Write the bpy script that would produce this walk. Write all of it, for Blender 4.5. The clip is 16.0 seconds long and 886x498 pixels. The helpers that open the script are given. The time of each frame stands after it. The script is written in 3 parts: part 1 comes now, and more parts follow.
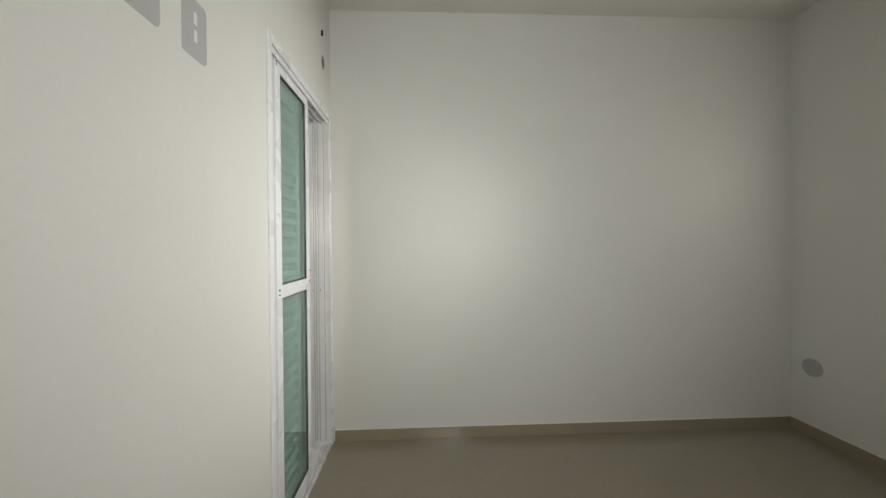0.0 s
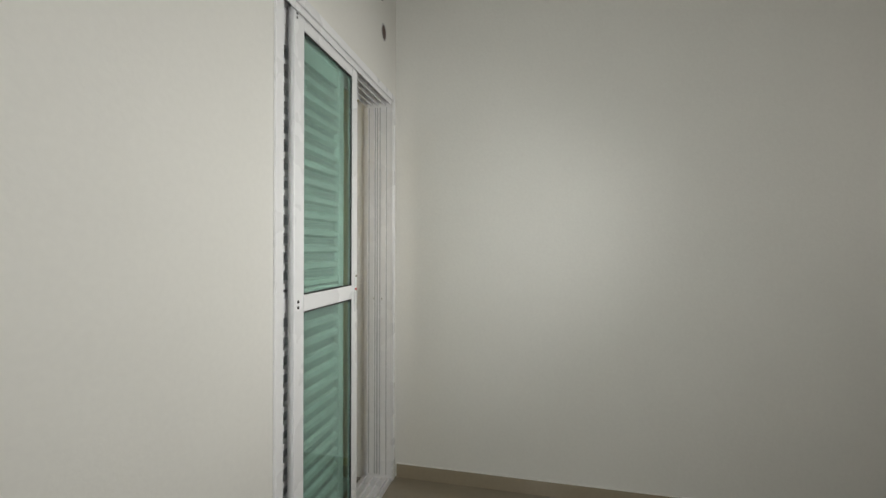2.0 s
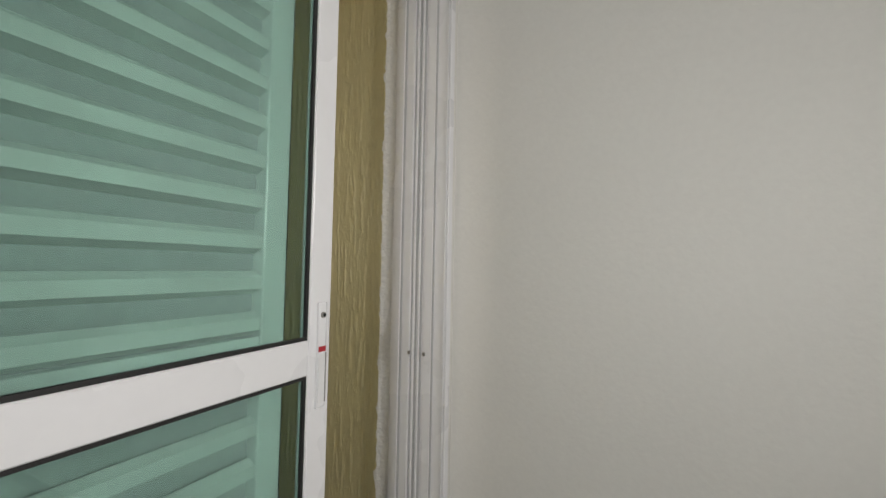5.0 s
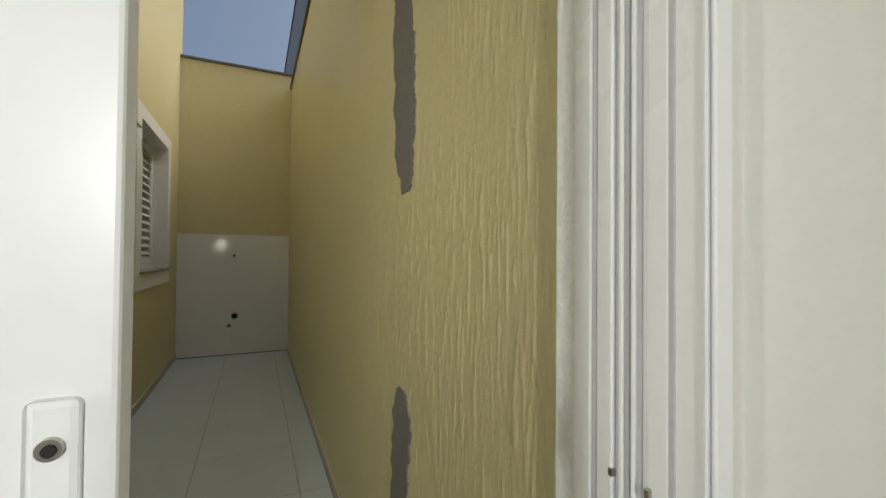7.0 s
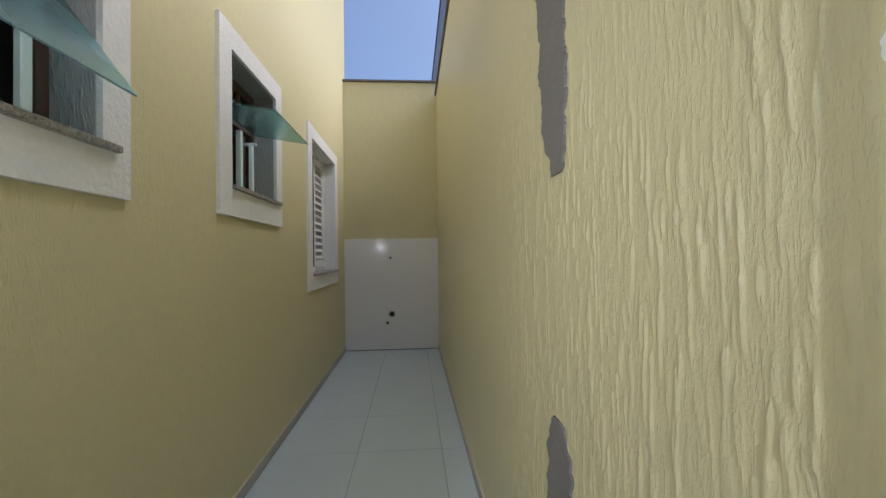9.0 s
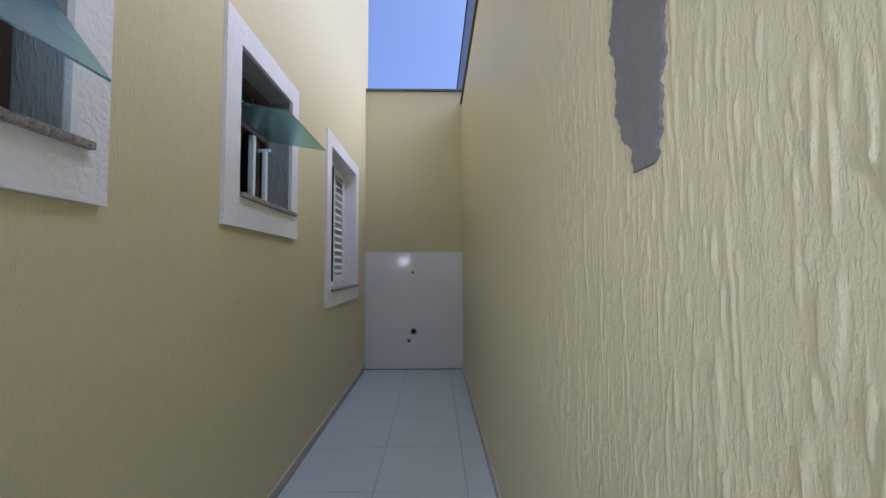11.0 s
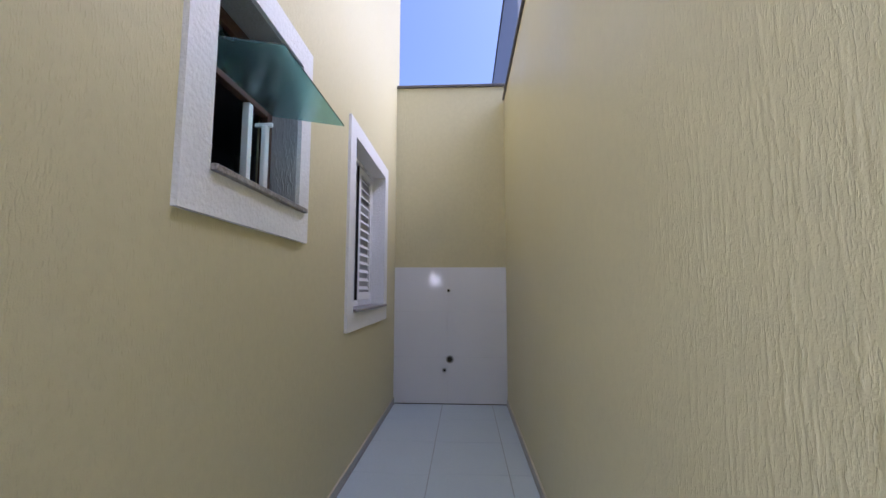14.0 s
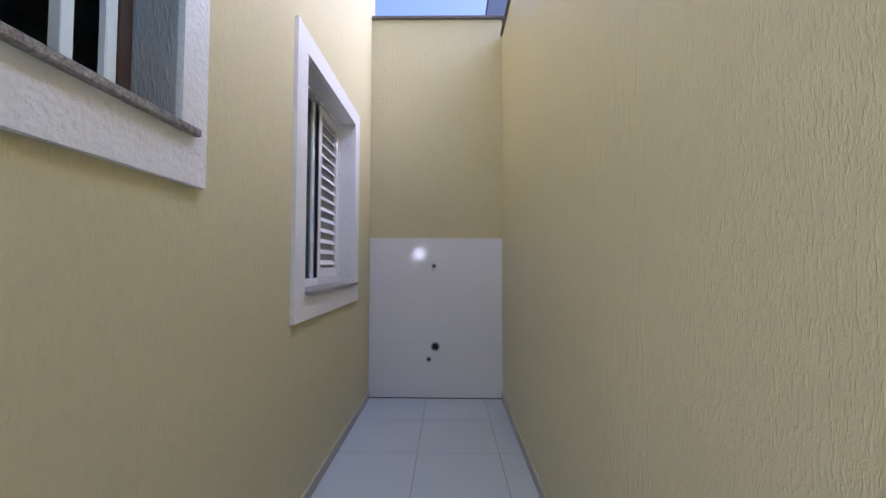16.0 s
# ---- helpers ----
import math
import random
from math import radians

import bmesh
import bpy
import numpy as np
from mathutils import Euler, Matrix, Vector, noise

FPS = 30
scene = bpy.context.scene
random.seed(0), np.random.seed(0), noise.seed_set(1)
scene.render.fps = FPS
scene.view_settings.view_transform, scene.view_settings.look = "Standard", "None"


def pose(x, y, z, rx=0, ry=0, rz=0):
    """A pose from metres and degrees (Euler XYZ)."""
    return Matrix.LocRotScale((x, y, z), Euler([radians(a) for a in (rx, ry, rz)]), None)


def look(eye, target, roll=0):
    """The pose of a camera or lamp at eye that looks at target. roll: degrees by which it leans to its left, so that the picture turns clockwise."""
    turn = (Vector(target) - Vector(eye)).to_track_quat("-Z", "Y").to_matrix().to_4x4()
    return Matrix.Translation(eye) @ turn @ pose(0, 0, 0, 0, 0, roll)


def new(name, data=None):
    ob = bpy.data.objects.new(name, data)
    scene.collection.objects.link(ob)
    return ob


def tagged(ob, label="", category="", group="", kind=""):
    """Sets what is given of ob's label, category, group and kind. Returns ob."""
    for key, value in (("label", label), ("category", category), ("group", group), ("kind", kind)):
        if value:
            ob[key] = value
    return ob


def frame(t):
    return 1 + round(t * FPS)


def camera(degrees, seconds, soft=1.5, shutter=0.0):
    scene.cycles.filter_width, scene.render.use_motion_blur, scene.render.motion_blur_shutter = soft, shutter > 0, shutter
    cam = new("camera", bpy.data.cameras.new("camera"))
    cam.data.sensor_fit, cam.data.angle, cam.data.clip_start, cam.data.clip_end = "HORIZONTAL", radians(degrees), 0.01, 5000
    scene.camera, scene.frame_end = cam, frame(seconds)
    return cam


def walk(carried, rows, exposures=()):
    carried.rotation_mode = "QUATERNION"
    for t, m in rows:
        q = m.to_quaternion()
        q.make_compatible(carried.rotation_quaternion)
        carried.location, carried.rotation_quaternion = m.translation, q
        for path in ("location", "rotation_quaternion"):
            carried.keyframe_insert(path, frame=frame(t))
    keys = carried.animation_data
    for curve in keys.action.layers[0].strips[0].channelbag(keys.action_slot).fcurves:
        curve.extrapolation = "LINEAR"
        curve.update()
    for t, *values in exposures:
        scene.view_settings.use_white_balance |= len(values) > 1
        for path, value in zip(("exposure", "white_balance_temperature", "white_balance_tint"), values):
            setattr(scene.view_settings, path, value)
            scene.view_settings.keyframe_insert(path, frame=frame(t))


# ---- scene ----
cam = camera(94.6, 16.0)
PATH = [
    (0, (-2.737, -0.605, 1.322), (-0.74, -0.706, 1.308), -0.5),
    (0.5, (-2.605, -0.609, 1.329), (-0.605, -0.578, 1.309), -0.4),
    (1, (-2.454, -0.665, 1.312), (-0.465, -0.456, 1.298), -0.1),
    (1.5, (-2.294, -0.74, 1.324), (-0.323, -0.401, 1.316), 0.1),
    (2, (-2.2, -0.778, 1.316), (-0.248, -0.341, 1.32), 0.1),
    (2.5, (-2.07, -0.746, 1.302), (-0.133, -0.247, 1.289), 0.4),
    (3, (-1.888, -0.694, 1.289), (0.051, -0.206, 1.28), 0.5),
    (3.5, (-1.704, -0.625, 1.282), (0.231, -0.118, 1.277), -0.0),
    (4, (-1.477, -0.605, 1.273), (0.425, 0.014, 1.279), -0.3),
    (4.2, (-1.378, -0.586, 1.285), (0.513, 0.064, 1.303), 0.3),
    (6.3, (-0.609, -0.366, 1.286), (0.649, 1.189, 1.316), 1.8),
    (6.5, (-0.545, -0.346, 1.298), (0.583, 1.305, 1.288), 2.0),
    (7, (-0.407, -0.243, 1.289), (0.426, 1.576, 1.319), 0.5),
    (7.5, (-0.352, -0.154, 1.298), (0.203, 1.767, 1.334), 0.0),
    (8, (-0.351, -0.105, 1.295), (-0.016, 1.867, 1.334), -0.4),
    (8.5, (-0.351, -0.065, 1.292), (-0.141, 1.924, 1.331), -0.6),
    (9, (-0.347, -0.039, 1.286), (-0.2, 1.955, 1.316), -0.8),
    (11.5, (-0.372, 0.317, 1.307), (-0.348, 2.312, 1.446), 0.1),
    (12, (-0.414, 0.416, 1.304), (-0.407, 2.406, 1.501), 0.3),
    (12.5, (-0.436, 0.558, 1.295), (-0.446, 2.542, 1.545), 0.3),
    (13, (-0.445, 0.702, 1.313), (-0.469, 2.686, 1.564), 0.2),
    (13.5, (-0.464, 0.797, 1.277), (-0.541, 2.782, 1.508), 0.1),
    (14, (-0.478, 0.921, 1.274), (-0.581, 2.909, 1.47), 0.1),
    (14.5, (-0.463, 1.053, 1.258), (-0.581, 3.044, 1.411), -0.0),
    (15, (-0.447, 1.159, 1.245), (-0.547, 3.153, 1.359), -0.0),
    (15.5, (-0.485, 1.39, 1.228), (-0.554, 3.386, 1.326), 0.1),
    (16, (-0.518, 1.68, 1.272), (-0.545, 3.678, 1.348), 0.2),
]
# exposure and white balance of the clip's camera: seconds, stops, kelvin, tint
EXPO = [(0.0, -0.2, 6500, 8), (1.0, -0.35, 6500, 8), (2.0, -0.45, 6500, 8), (3.5, -0.55, 6500, 10), (6.3, -0.35, 6500, 12), (7.0, -0.05, 6500, 4), (7.5, 0.1, 6600, -5), (8.0, 0.4, 6300, -4), (9.0, 0.5, 5450, 11), (11.5, 0.52, 4850, 22), (16.0, 1.05, 4850, 27)]
walk(cam, [(t, look(eye, target, roll)) for t, eye, target, roll in PATH], EXPO)

# ---- world and light ----
SUN_ELEV, SUN_ROT = radians(50), radians(90)
world = bpy.data.worlds.new("sky")
scene.world = world
world.use_nodes = True
wn = world.node_tree.nodes
sky = wn.new("ShaderNodeTexSky")
sky.sky_type, sky.sun_disc = "NISHITA", False
sky.sun_elevation, sky.sun_rotation = SUN_ELEV, SUN_ROT
sky.air_density, sky.dust_density, sky.ozone_density = 0.85, 7.0, 1.2
wn["Background"].inputs["Strength"].default_value = 0.15
world.node_tree.links.new(sky.outputs[0], wn["Background"].inputs["Color"])

sun = new("sun", bpy.data.lights.new("sun", "SUN"))
sun.data.energy, sun.data.angle, sun.data.color = 0.12, radians(60), (1.0, 0.98, 0.96)
sun.matrix_world = look((0, 0, 10), (-math.sin(SUN_ROT) * math.cos(SUN_ELEV), -math.cos(SUN_ROT) * math.cos(SUN_ELEV), 10 - math.sin(SUN_ELEV)))

# added square panel lights in place of a carried light: two on the bedroom's walls, one beside the door outside
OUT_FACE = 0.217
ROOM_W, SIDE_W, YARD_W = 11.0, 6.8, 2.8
FILL_WEST, FILL_SOUTH, FILL_YARD = (-3.52, -0.95, 1.55), (-0.90, -3.13, 1.80), (-1.19, OUT_FACE + 0.048, 1.50)


def fill_panel(name, eye, target, size, watts, color, spread=180):
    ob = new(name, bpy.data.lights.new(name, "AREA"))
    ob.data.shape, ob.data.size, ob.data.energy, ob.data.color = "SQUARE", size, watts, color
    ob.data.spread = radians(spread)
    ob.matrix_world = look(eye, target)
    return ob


# both bedroom panels are added stand-ins for the carried light
fill_panel("bedroom_fill_light", FILL_WEST, (0, -0.80, 1.42), 0.2, ROOM_W, (0.99, 1.0, 0.95), 88)
fill_panel("bedroom_side_fill", FILL_SOUTH, (-0.85, 0.0, 1.36), 0.2, SIDE_W, (1.0, 0.985, 0.94), 56)
# added to light the right wall and glint in the end tiles
fill_panel("yard_fill_light", FILL_YARD, (0.0, 0.80, 1.4), 0.12, YARD_W, (1.0, 0.93, 0.83), 140)


# ---- materials ----
def material(name, color, rough=0.6, metal=0.0, spec=0.5, vary=0.08, scale=3.0, fine=60.0, bump=0.0, bump_scale=200.0, trans=0.0, ior=1.45, spread=0.0):
    """A surface with stains at two scales, roughness variation and fine relief. spread: difference from piece to piece."""
    m = bpy.data.materials.new(name)
    m.use_nodes = True
    n, l = m.node_tree.nodes, m.node_tree.links
    b = n["Principled BSDF"]
    b.inputs["Metallic"].default_value = metal
    b.inputs["Specular IOR Level"].default_value = spec
    b.inputs["Transmission Weight"].default_value = trans
    b.inputs["IOR"].default_value = ior
    co = n.new("ShaderNodeTexCoord")
    big, small = n.new("ShaderNodeTexNoise"), n.new("ShaderNodeTexNoise")
    for tex, s, d in ((big, scale, 4), (small, fine, 3)):
        tex.inputs["Scale"].default_value, tex.inputs["Detail"].default_value = s, d
        l.new(co.outputs["Object"], tex.inputs["Vector"])
    add = n.new("ShaderNodeMath")
    add.operation = "ADD"
    l.new(big.outputs["Fac"], add.inputs[0])
    l.new(small.outputs["Fac"], add.inputs[1])
    last = add.outputs[0]
    if spread:
        info, more = n.new("ShaderNodeObjectInfo"), n.new("ShaderNodeMath")
        more.operation, more.inputs[1].default_value = "MULTIPLY_ADD", spread
        l.new(info.outputs["Random"], more.inputs[0])
        l.new(last, more.inputs[2])
        last = more.outputs[0]
    ramp = n.new("ShaderNodeMapRange")
    ramp.inputs["From Min"].default_value, ramp.inputs["From Max"].default_value = 0.55, 1.45 + spread
    ramp.inputs["To Min"].default_value, ramp.inputs["To Max"].default_value = 1 - vary, 1 + vary
    l.new(last, ramp.inputs["Value"])
    mul = n.new("ShaderNodeVectorMath")
    mul.operation, mul.inputs[0].default_value = "SCALE", color
    l.new(ramp.outputs["Result"], mul.inputs["Scale"])
    l.new(mul.outputs["Vector"], b.inputs["Base Color"])
    rr = n.new("ShaderNodeMapRange")
    rr.inputs["From Min"].default_value, rr.inputs["From Max"].default_value = 0.3, 0.7
    rr.inputs["To Min"].default_value, rr.inputs["To Max"].default_value = max(0.0, rough * 0.85), min(1.0, rough * 1.15)
    l.new(big.outputs["Fac"], rr.inputs["Value"])
    l.new(rr.outputs["Result"], b.inputs["Roughness"])
    if bump:
        tex, bm = n.new("ShaderNodeTexNoise"), n.new("ShaderNodeBump")
        tex.inputs["Scale"].default_value, tex.inputs["Detail"].default_value = bump_scale, 4
        bm.inputs["Distance"].default_value, bm.inputs["Strength"].default_value = bump, 1.0
        l.new(co.outputs["Object"], tex.inputs["Vector"])
        l.new(tex.outputs["Fac"], bm.inputs["Height"])
        l.new(bm.outputs["Normal"], b.inputs["Normal"])
    return m


def scratched_render(name, color, depth, stretch=(78.0, 78.0, 10.0), rough=0.5, grain=0.0006):
    """Textured acrylic render, combed downwards: long raised streaks with flat land between them, and sand grain."""
    m = material(name, color, rough=rough, vary=0.05, scale=1.3, fine=25.0)
    n, l = m.node_tree.nodes, m.node_tree.links
    b = n["Principled BSDF"]
    co = n.new("ShaderNodeTexCoord")
    wob = n.new("ShaderNodeTexNoise")
    wob.inputs["Scale"].default_value = 6.0
    l.new(co.outputs["Object"], wob.inputs["Vector"])
    lean = n.new("ShaderNodeVectorMath")
    lean.operation = "MULTIPLY_ADD"
    lean.inputs[1].default_value = (0.02, 0.02, 0.0)
    l.new(wob.outputs["Color"], lean.inputs[0])
    l.new(co.outputs["Object"], lean.inputs[2])
    def runs(scale, low, high, shift):
        """Raised runs: noise drawn out downwards and cut at a level."""
        mp = n.new("ShaderNodeMapping")
        mp.inputs["Scale"].default_value, mp.inputs["Location"].default_value = scale, shift
        l.new(lean.outputs["Vector"], mp.inputs["Vector"])
        streak = n.new("ShaderNodeTexNoise")
        streak.inputs["Scale"].default_value, streak.inputs["Detail"].default_value = 1.0, 1.5
        l.new(mp.outputs["Vector"], streak.inputs["Vector"])
        crest = n.new("ShaderNodeMapRange")
        crest.interpolation_type = "SMOOTHSTEP"
        crest.inputs["From Min"].default_value, crest.inputs["From Max"].default_value = low, high
        l.new(streak.outputs["Fac"], crest.inputs["Value"])
        return crest.outputs["Result"]

    thick = runs(stretch, 0.53, 0.66, (0, 0, 0))
    thin = runs((stretch[0] * 1.9, stretch[1] * 1.9, stretch[2] * 1.7), 0.52, 0.68, (7.3, 2.1, 4.4))
    both = n.new("ShaderNodeMath")
    both.operation, both.inputs[1].default_value = "MULTIPLY_ADD", 0.5
    l.new(thin, both.inputs[0])
    l.new(thick, both.inputs[2])
    sand = n.new("ShaderNodeTexNoise")
    sand.inputs["Scale"].default_value, sand.inputs["Detail"].default_value = 260.0, 3
    l.new(co.outputs["Object"], sand.inputs["Vector"])
    b1, b2 = n.new("ShaderNodeBump"), n.new("ShaderNodeBump")
    b1.inputs["Distance"].default_value, b2.inputs["Distance"].default_value = depth, grain
    l.new(both.outputs[0], b1.inputs["Height"])
    l.new(sand.outputs["Fac"], b2.inputs["Height"])
    l.new(b2.outputs["Normal"], b1.inputs["Normal"])
    l.new(b1.outputs["Normal"], b.inputs["Normal"])
    return m


M_PAINT = material("off_white_wall_paint", (0.74, 0.73, 0.70), 0.55, vary=0.03, bump=0.0006, bump_scale=90)
M_CEIL = material("white_gypsum", (0.74, 0.72, 0.68), 0.8, vary=0.03, bump=0.0004, bump_scale=60)
M_FLOOR_IN = material("polished_taupe_porcelain", (0.30, 0.26, 0.20), 0.16, vary=0.06, scale=2.2, fine=30)
M_SKIRT_IN = material("taupe_porcelain_skirting", (0.32, 0.27, 0.20), 0.2, vary=0.06)
M_GROUT_W = material("white_grout_bead", (0.78, 0.77, 0.74), 0.7)
YELLOW = (0.625, 0.568, 0.333)
M_YELLOW = scratched_render("yellow_textured_render", YELLOW, 0.0010, rough=0.42)
M_COAT = scratched_render("yellow_render_coat", YELLOW, 0.0005, (160.0, 160.0, 40.0), 0.42, 0.0006)
M_YELLOW_L = scratched_render("yellow_fine_render", YELLOW, 0.0009, (110.0, 110.0, 30.0), 0.6, 0.0010)
M_YELLOW_E = scratched_render("yellow_end_render", YELLOW, 0.0014, (110.0, 110.0, 18.0), 0.6)
M_BAND = material("white_textured_paint", (0.80, 0.80, 0.80), 0.7, vary=0.06, bump=0.007, bump_scale=55)
M_LINING = scratched_render("raw_grey_plaster", (0.40, 0.40, 0.41), 0.003, (90.0, 90.0, 16.0), 0.85, 0.001)
M_CEMENT = material("bare_grey_cement", (0.20, 0.185, 0.175), 0.85, vary=0.16, scale=9, fine=70, bump=0.0015, bump_scale=110)
M_ALU = material("white_painted_aluminium", (0.80, 0.80, 0.82), 0.28, vary=0.02)
M_ALU_SH = material("white_painted_slats", (0.78, 0.78, 0.79), 0.35, vary=0.03)
M_GASKET = material("black_rubber", (0.012, 0.012, 0.012), 0.6)
M_GLASS = material("green_tinted_glass", (0.27, 0.40, 0.345), 0.02, vary=0.01, trans=1.0, ior=1.45)
M_GLASS_F = material("green_awning_glass", (0.30, 0.62, 0.58), 0.25, vary=0.05, trans=1.0, ior=1.45)
M_GRANITE = material("grey_granite", (0.27, 0.25, 0.235), 0.45, vary=0.85, scale=70, fine=160, bump=0.0006, bump_scale=240)
M_TILE = material("pale_grey_porcelain_tile", (0.57, 0.635, 0.665), 0.32, vary=0.05, scale=3, fine=40, spread=0.15)
M_JOINT = material("grey_grout", (0.25, 0.24, 0.23), 0.9, vary=0.12, fine=90)
M_WTILE = material("glossy_white_ceramic", (0.80, 0.79, 0.80), 0.09, vary=0.015, spread=0.1)
M_WJOINT = material("white_grout", (0.66, 0.65, 0.65), 0.8)
M_SKIRT = material("grey_skirting_tile", (0.40, 0.385, 0.36), 0.5, vary=0.08)
M_SKIRT_TOP = material("cream_mortar_bead", (0.62, 0.56, 0.42), 0.8, vary=0.1)
M_BROWN = material("dark_brown_wood", (0.075, 0.042, 0.030), 0.55, vary=0.2, scale=14)
# dull dark colour, with the dimness of the rooms put into it
M_DARK = material("dim_room_shade", (0.30, 0.28, 0.26), 0.8)
M_PVC = material("grey_pipe_plastic", (0.34, 0.33, 0.32), 0.4)
# shade of the jamb grooves, put into a grey colour
M_GROOVE = material("pale_grey_groove_shade", (0.50, 0.50, 0.52), 0.9)
# grey carries the shade inside the shutter slots
M_SLOT = material("shaded_grey_slot_back", (0.50, 0.50, 0.52), 0.7, vary=0.1)
M_HOLE = material("dark_pipe_bore", (0.02, 0.02, 0.02), 0.9)
M_BRASS = material("dull_chrome", (0.45, 0.43, 0.40), 0.3, metal=1.0)
M_RED = material("red_lock_mark", (0.42, 0.02, 0.03), 0.4)
M_SPACKLE = material("grey_wall_filler", (0.46, 0.45, 0.46), 0.8, vary=0.08, scale=14)
M_NEIGH = material("pale_neighbour_paint", (0.50, 0.52, 0.56), 0.8, vary=0.05)
M_CAP = material("weathered_slate_cap", (0.13, 0.12, 0.115), 0.75, vary=0.25, scale=8)
M_GROUND = material("bare_earth", (0.20, 0.16, 0.12), 0.95, vary=0.2)
M_FILL_BODY = material("fill_housing_white", (0.8, 0.8, 0.8), 0.4)
# glowing face of the added panels
M_FILL_GLOW = bpy.data.materials.new("fill_glow")
M_FILL_GLOW.use_nodes = True
M_FILL_GLOW.node_tree.nodes["Principled BSDF"].inputs["Emission Color"].default_value = (1.0, 0.93, 0.86, 1)
M_FILL_GLOW.node_tree.nodes["Principled BSDF"].inputs["Emission Strength"].default_value = 25.0


# ---- mesh helpers ----
def mesh_object(name, bm, mat, parent=None, label=""):
    bmesh.ops.recalc_face_normals(bm, faces=bm.faces)
    me = bpy.data.meshes.new(name)
    bm.to_mesh(me)
    bm.free()
    me.materials.append(mat)
    ob = new(name, me)
    if parent:
        ob.parent = parent
    if label:
        tagged(ob, label)
    return ob


def part(name, bm, mat, parent, label=""):
    return mesh_object(name, bm, mat, parent, label)


def thing(name, label, category, group="", kind="", at=(0, 0, 0)):
    ob = tagged(new(name), label, category, group, kind)
    ob.location = at
    return ob


def add_box(bm, x0, x1, y0, y1, z0, z1, turn=None):
    m = Matrix.Translation(((x0 + x1) / 2, (y0 + y1) / 2, (z0 + z1) / 2))
    if turn:
        m = m @ turn
    m = m @ Matrix.Diagonal((abs(x1 - x0), abs(y1 - y0), abs(z1 - z0), 1))
    return bmesh.ops.create_cube(bm, size=1, matrix=m)["verts"]


def box(x0, x1, y0, y1, z0, z1, bevel=0.0, turn=None, seg=1):
    bm = bmesh.new()
    add_box(bm, x0, x1, y0, y1, z0, z1, turn)
    if bevel:
        bmesh.ops.bevel(bm, geom=bm.edges[:], offset=bevel, segments=seg, affect="EDGES", profile=0.5)
    return bm


def cells(us, vs, solid, a, b, axis):
    """A wall between the planes a and b across the axis, in cells of us by vs; only cells for which solid(u, v) holds."""
    bm = bmesh.new()
    seen = {}

    def vert(d, u, v):
        p = (d, u, v) if axis == "x" else (u, d, v) if axis == "y" else (u, v, d)
        key = tuple(round(c, 5) for c in p)
        if key not in seen:
            seen[key] = bm.verts.new(p)
        return seen[key]

    def full(i, j):
        return 0 <= i < len(us) - 1 and 0 <= j < len(vs) - 1 and solid((us[i] + us[i + 1]) / 2, (vs[j] + vs[j + 1]) / 2)

    for i in range(len(us) - 1):
        for j in range(len(vs) - 1):
            if not full(i, j):
                continue
            u0, u1, v0, v1 = us[i], us[i + 1], vs[j], vs[j + 1]
            for d in (a, b):
                bm.faces.new([vert(d, u0, v0), vert(d, u1, v0), vert(d, u1, v1), vert(d, u0, v1)])
            for (di, dj), (p, q) in {(-1, 0): ((u0, v0), (u0, v1)), (1, 0): ((u1, v0), (u1, v1)), (0, -1): ((u0, v0), (u1, v0)), (0, 1): ((u0, v1), (u1, v1))}.items():
                if not full(i + di, j + dj):
                    bm.faces.new([vert(a, *p), vert(a, *q), vert(b, *q), vert(b, *p)])
    return bm


def structure(name, bm, mat, label, category):
    return tagged(mesh_object(name, bm, mat), label, category, kind="structure")


def tube(r0, r1, length, sides=20):
    """A ring of pipe along y, outer radius r0, inner radius r1, from y = 0 to -length."""
    bm = bmesh.new()
    rings = []
    for r, y in ((r0, 0), (r0, -length + 0.002), (r0 - 0.002, -length), (r1 + 0.001, -length), (r1, -length + 0.003), (r1, 0)):
        rings.append([bm.verts.new((r * math.cos(2 * math.pi * k / sides), y, r * math.sin(2 * math.pi * k / sides))) for k in range(sides)])
    for p, q in zip(rings, rings[1:]):
        for k in range(sides):
            bm.faces.new([p[k], p[(k + 1) % sides], q[(k + 1) % sides], q[k]])
    return bm


def disc(r, y, sides=20, thick=0.002):
    bm = bmesh.new()
    bmesh.ops.create_cone(bm, cap_ends=True, segments=sides, radius1=r, radius2=r, depth=thick, matrix=Matrix.Translation((0, y, 0)) @ Matrix.Rotation(math.pi / 2, 4, "X"))
    return bm


# ---- plan ----
W, L = 1.28, 5.63          # passage: width and end wall
OUT = OUT_FACE                # outer face of the door wall
ZB, CEIL = 0.02, 2.90      # bedroom floor and ceiling
BX, BY, BBACK = 0.03, -3.21, -3.6
XL = -W
DX0, DX1, DZ = -1.097, 0.0, 2.18   # door frame
TILE_TOP = 1.525

# ---- structure ----
structure("ground", box(-60, 60, -60, 60, -0.5, -0.12), M_GROUND, "bare earth around the house", "ground")

floor_in = structure("floor_bedroom", box(BBACK, BX, BY, 0.0, -0.1, ZB), M_FLOOR_IN, "polished taupe porcelain bedroom floor", "floor")
threshold = structure("floor_threshold", box(DX0, 0.0, 0.0, OUT, -0.1, 0.012), M_GRANITE, "grey granite threshold under the sliding door", "floor")
structure("ceiling", box(BBACK - 0.15, BX + 0.15, BY - 0.15, 0.0, CEIL, CEIL + 0.12), M_CEIL, "plain white gypsum bedroom ceiling", "ceiling")

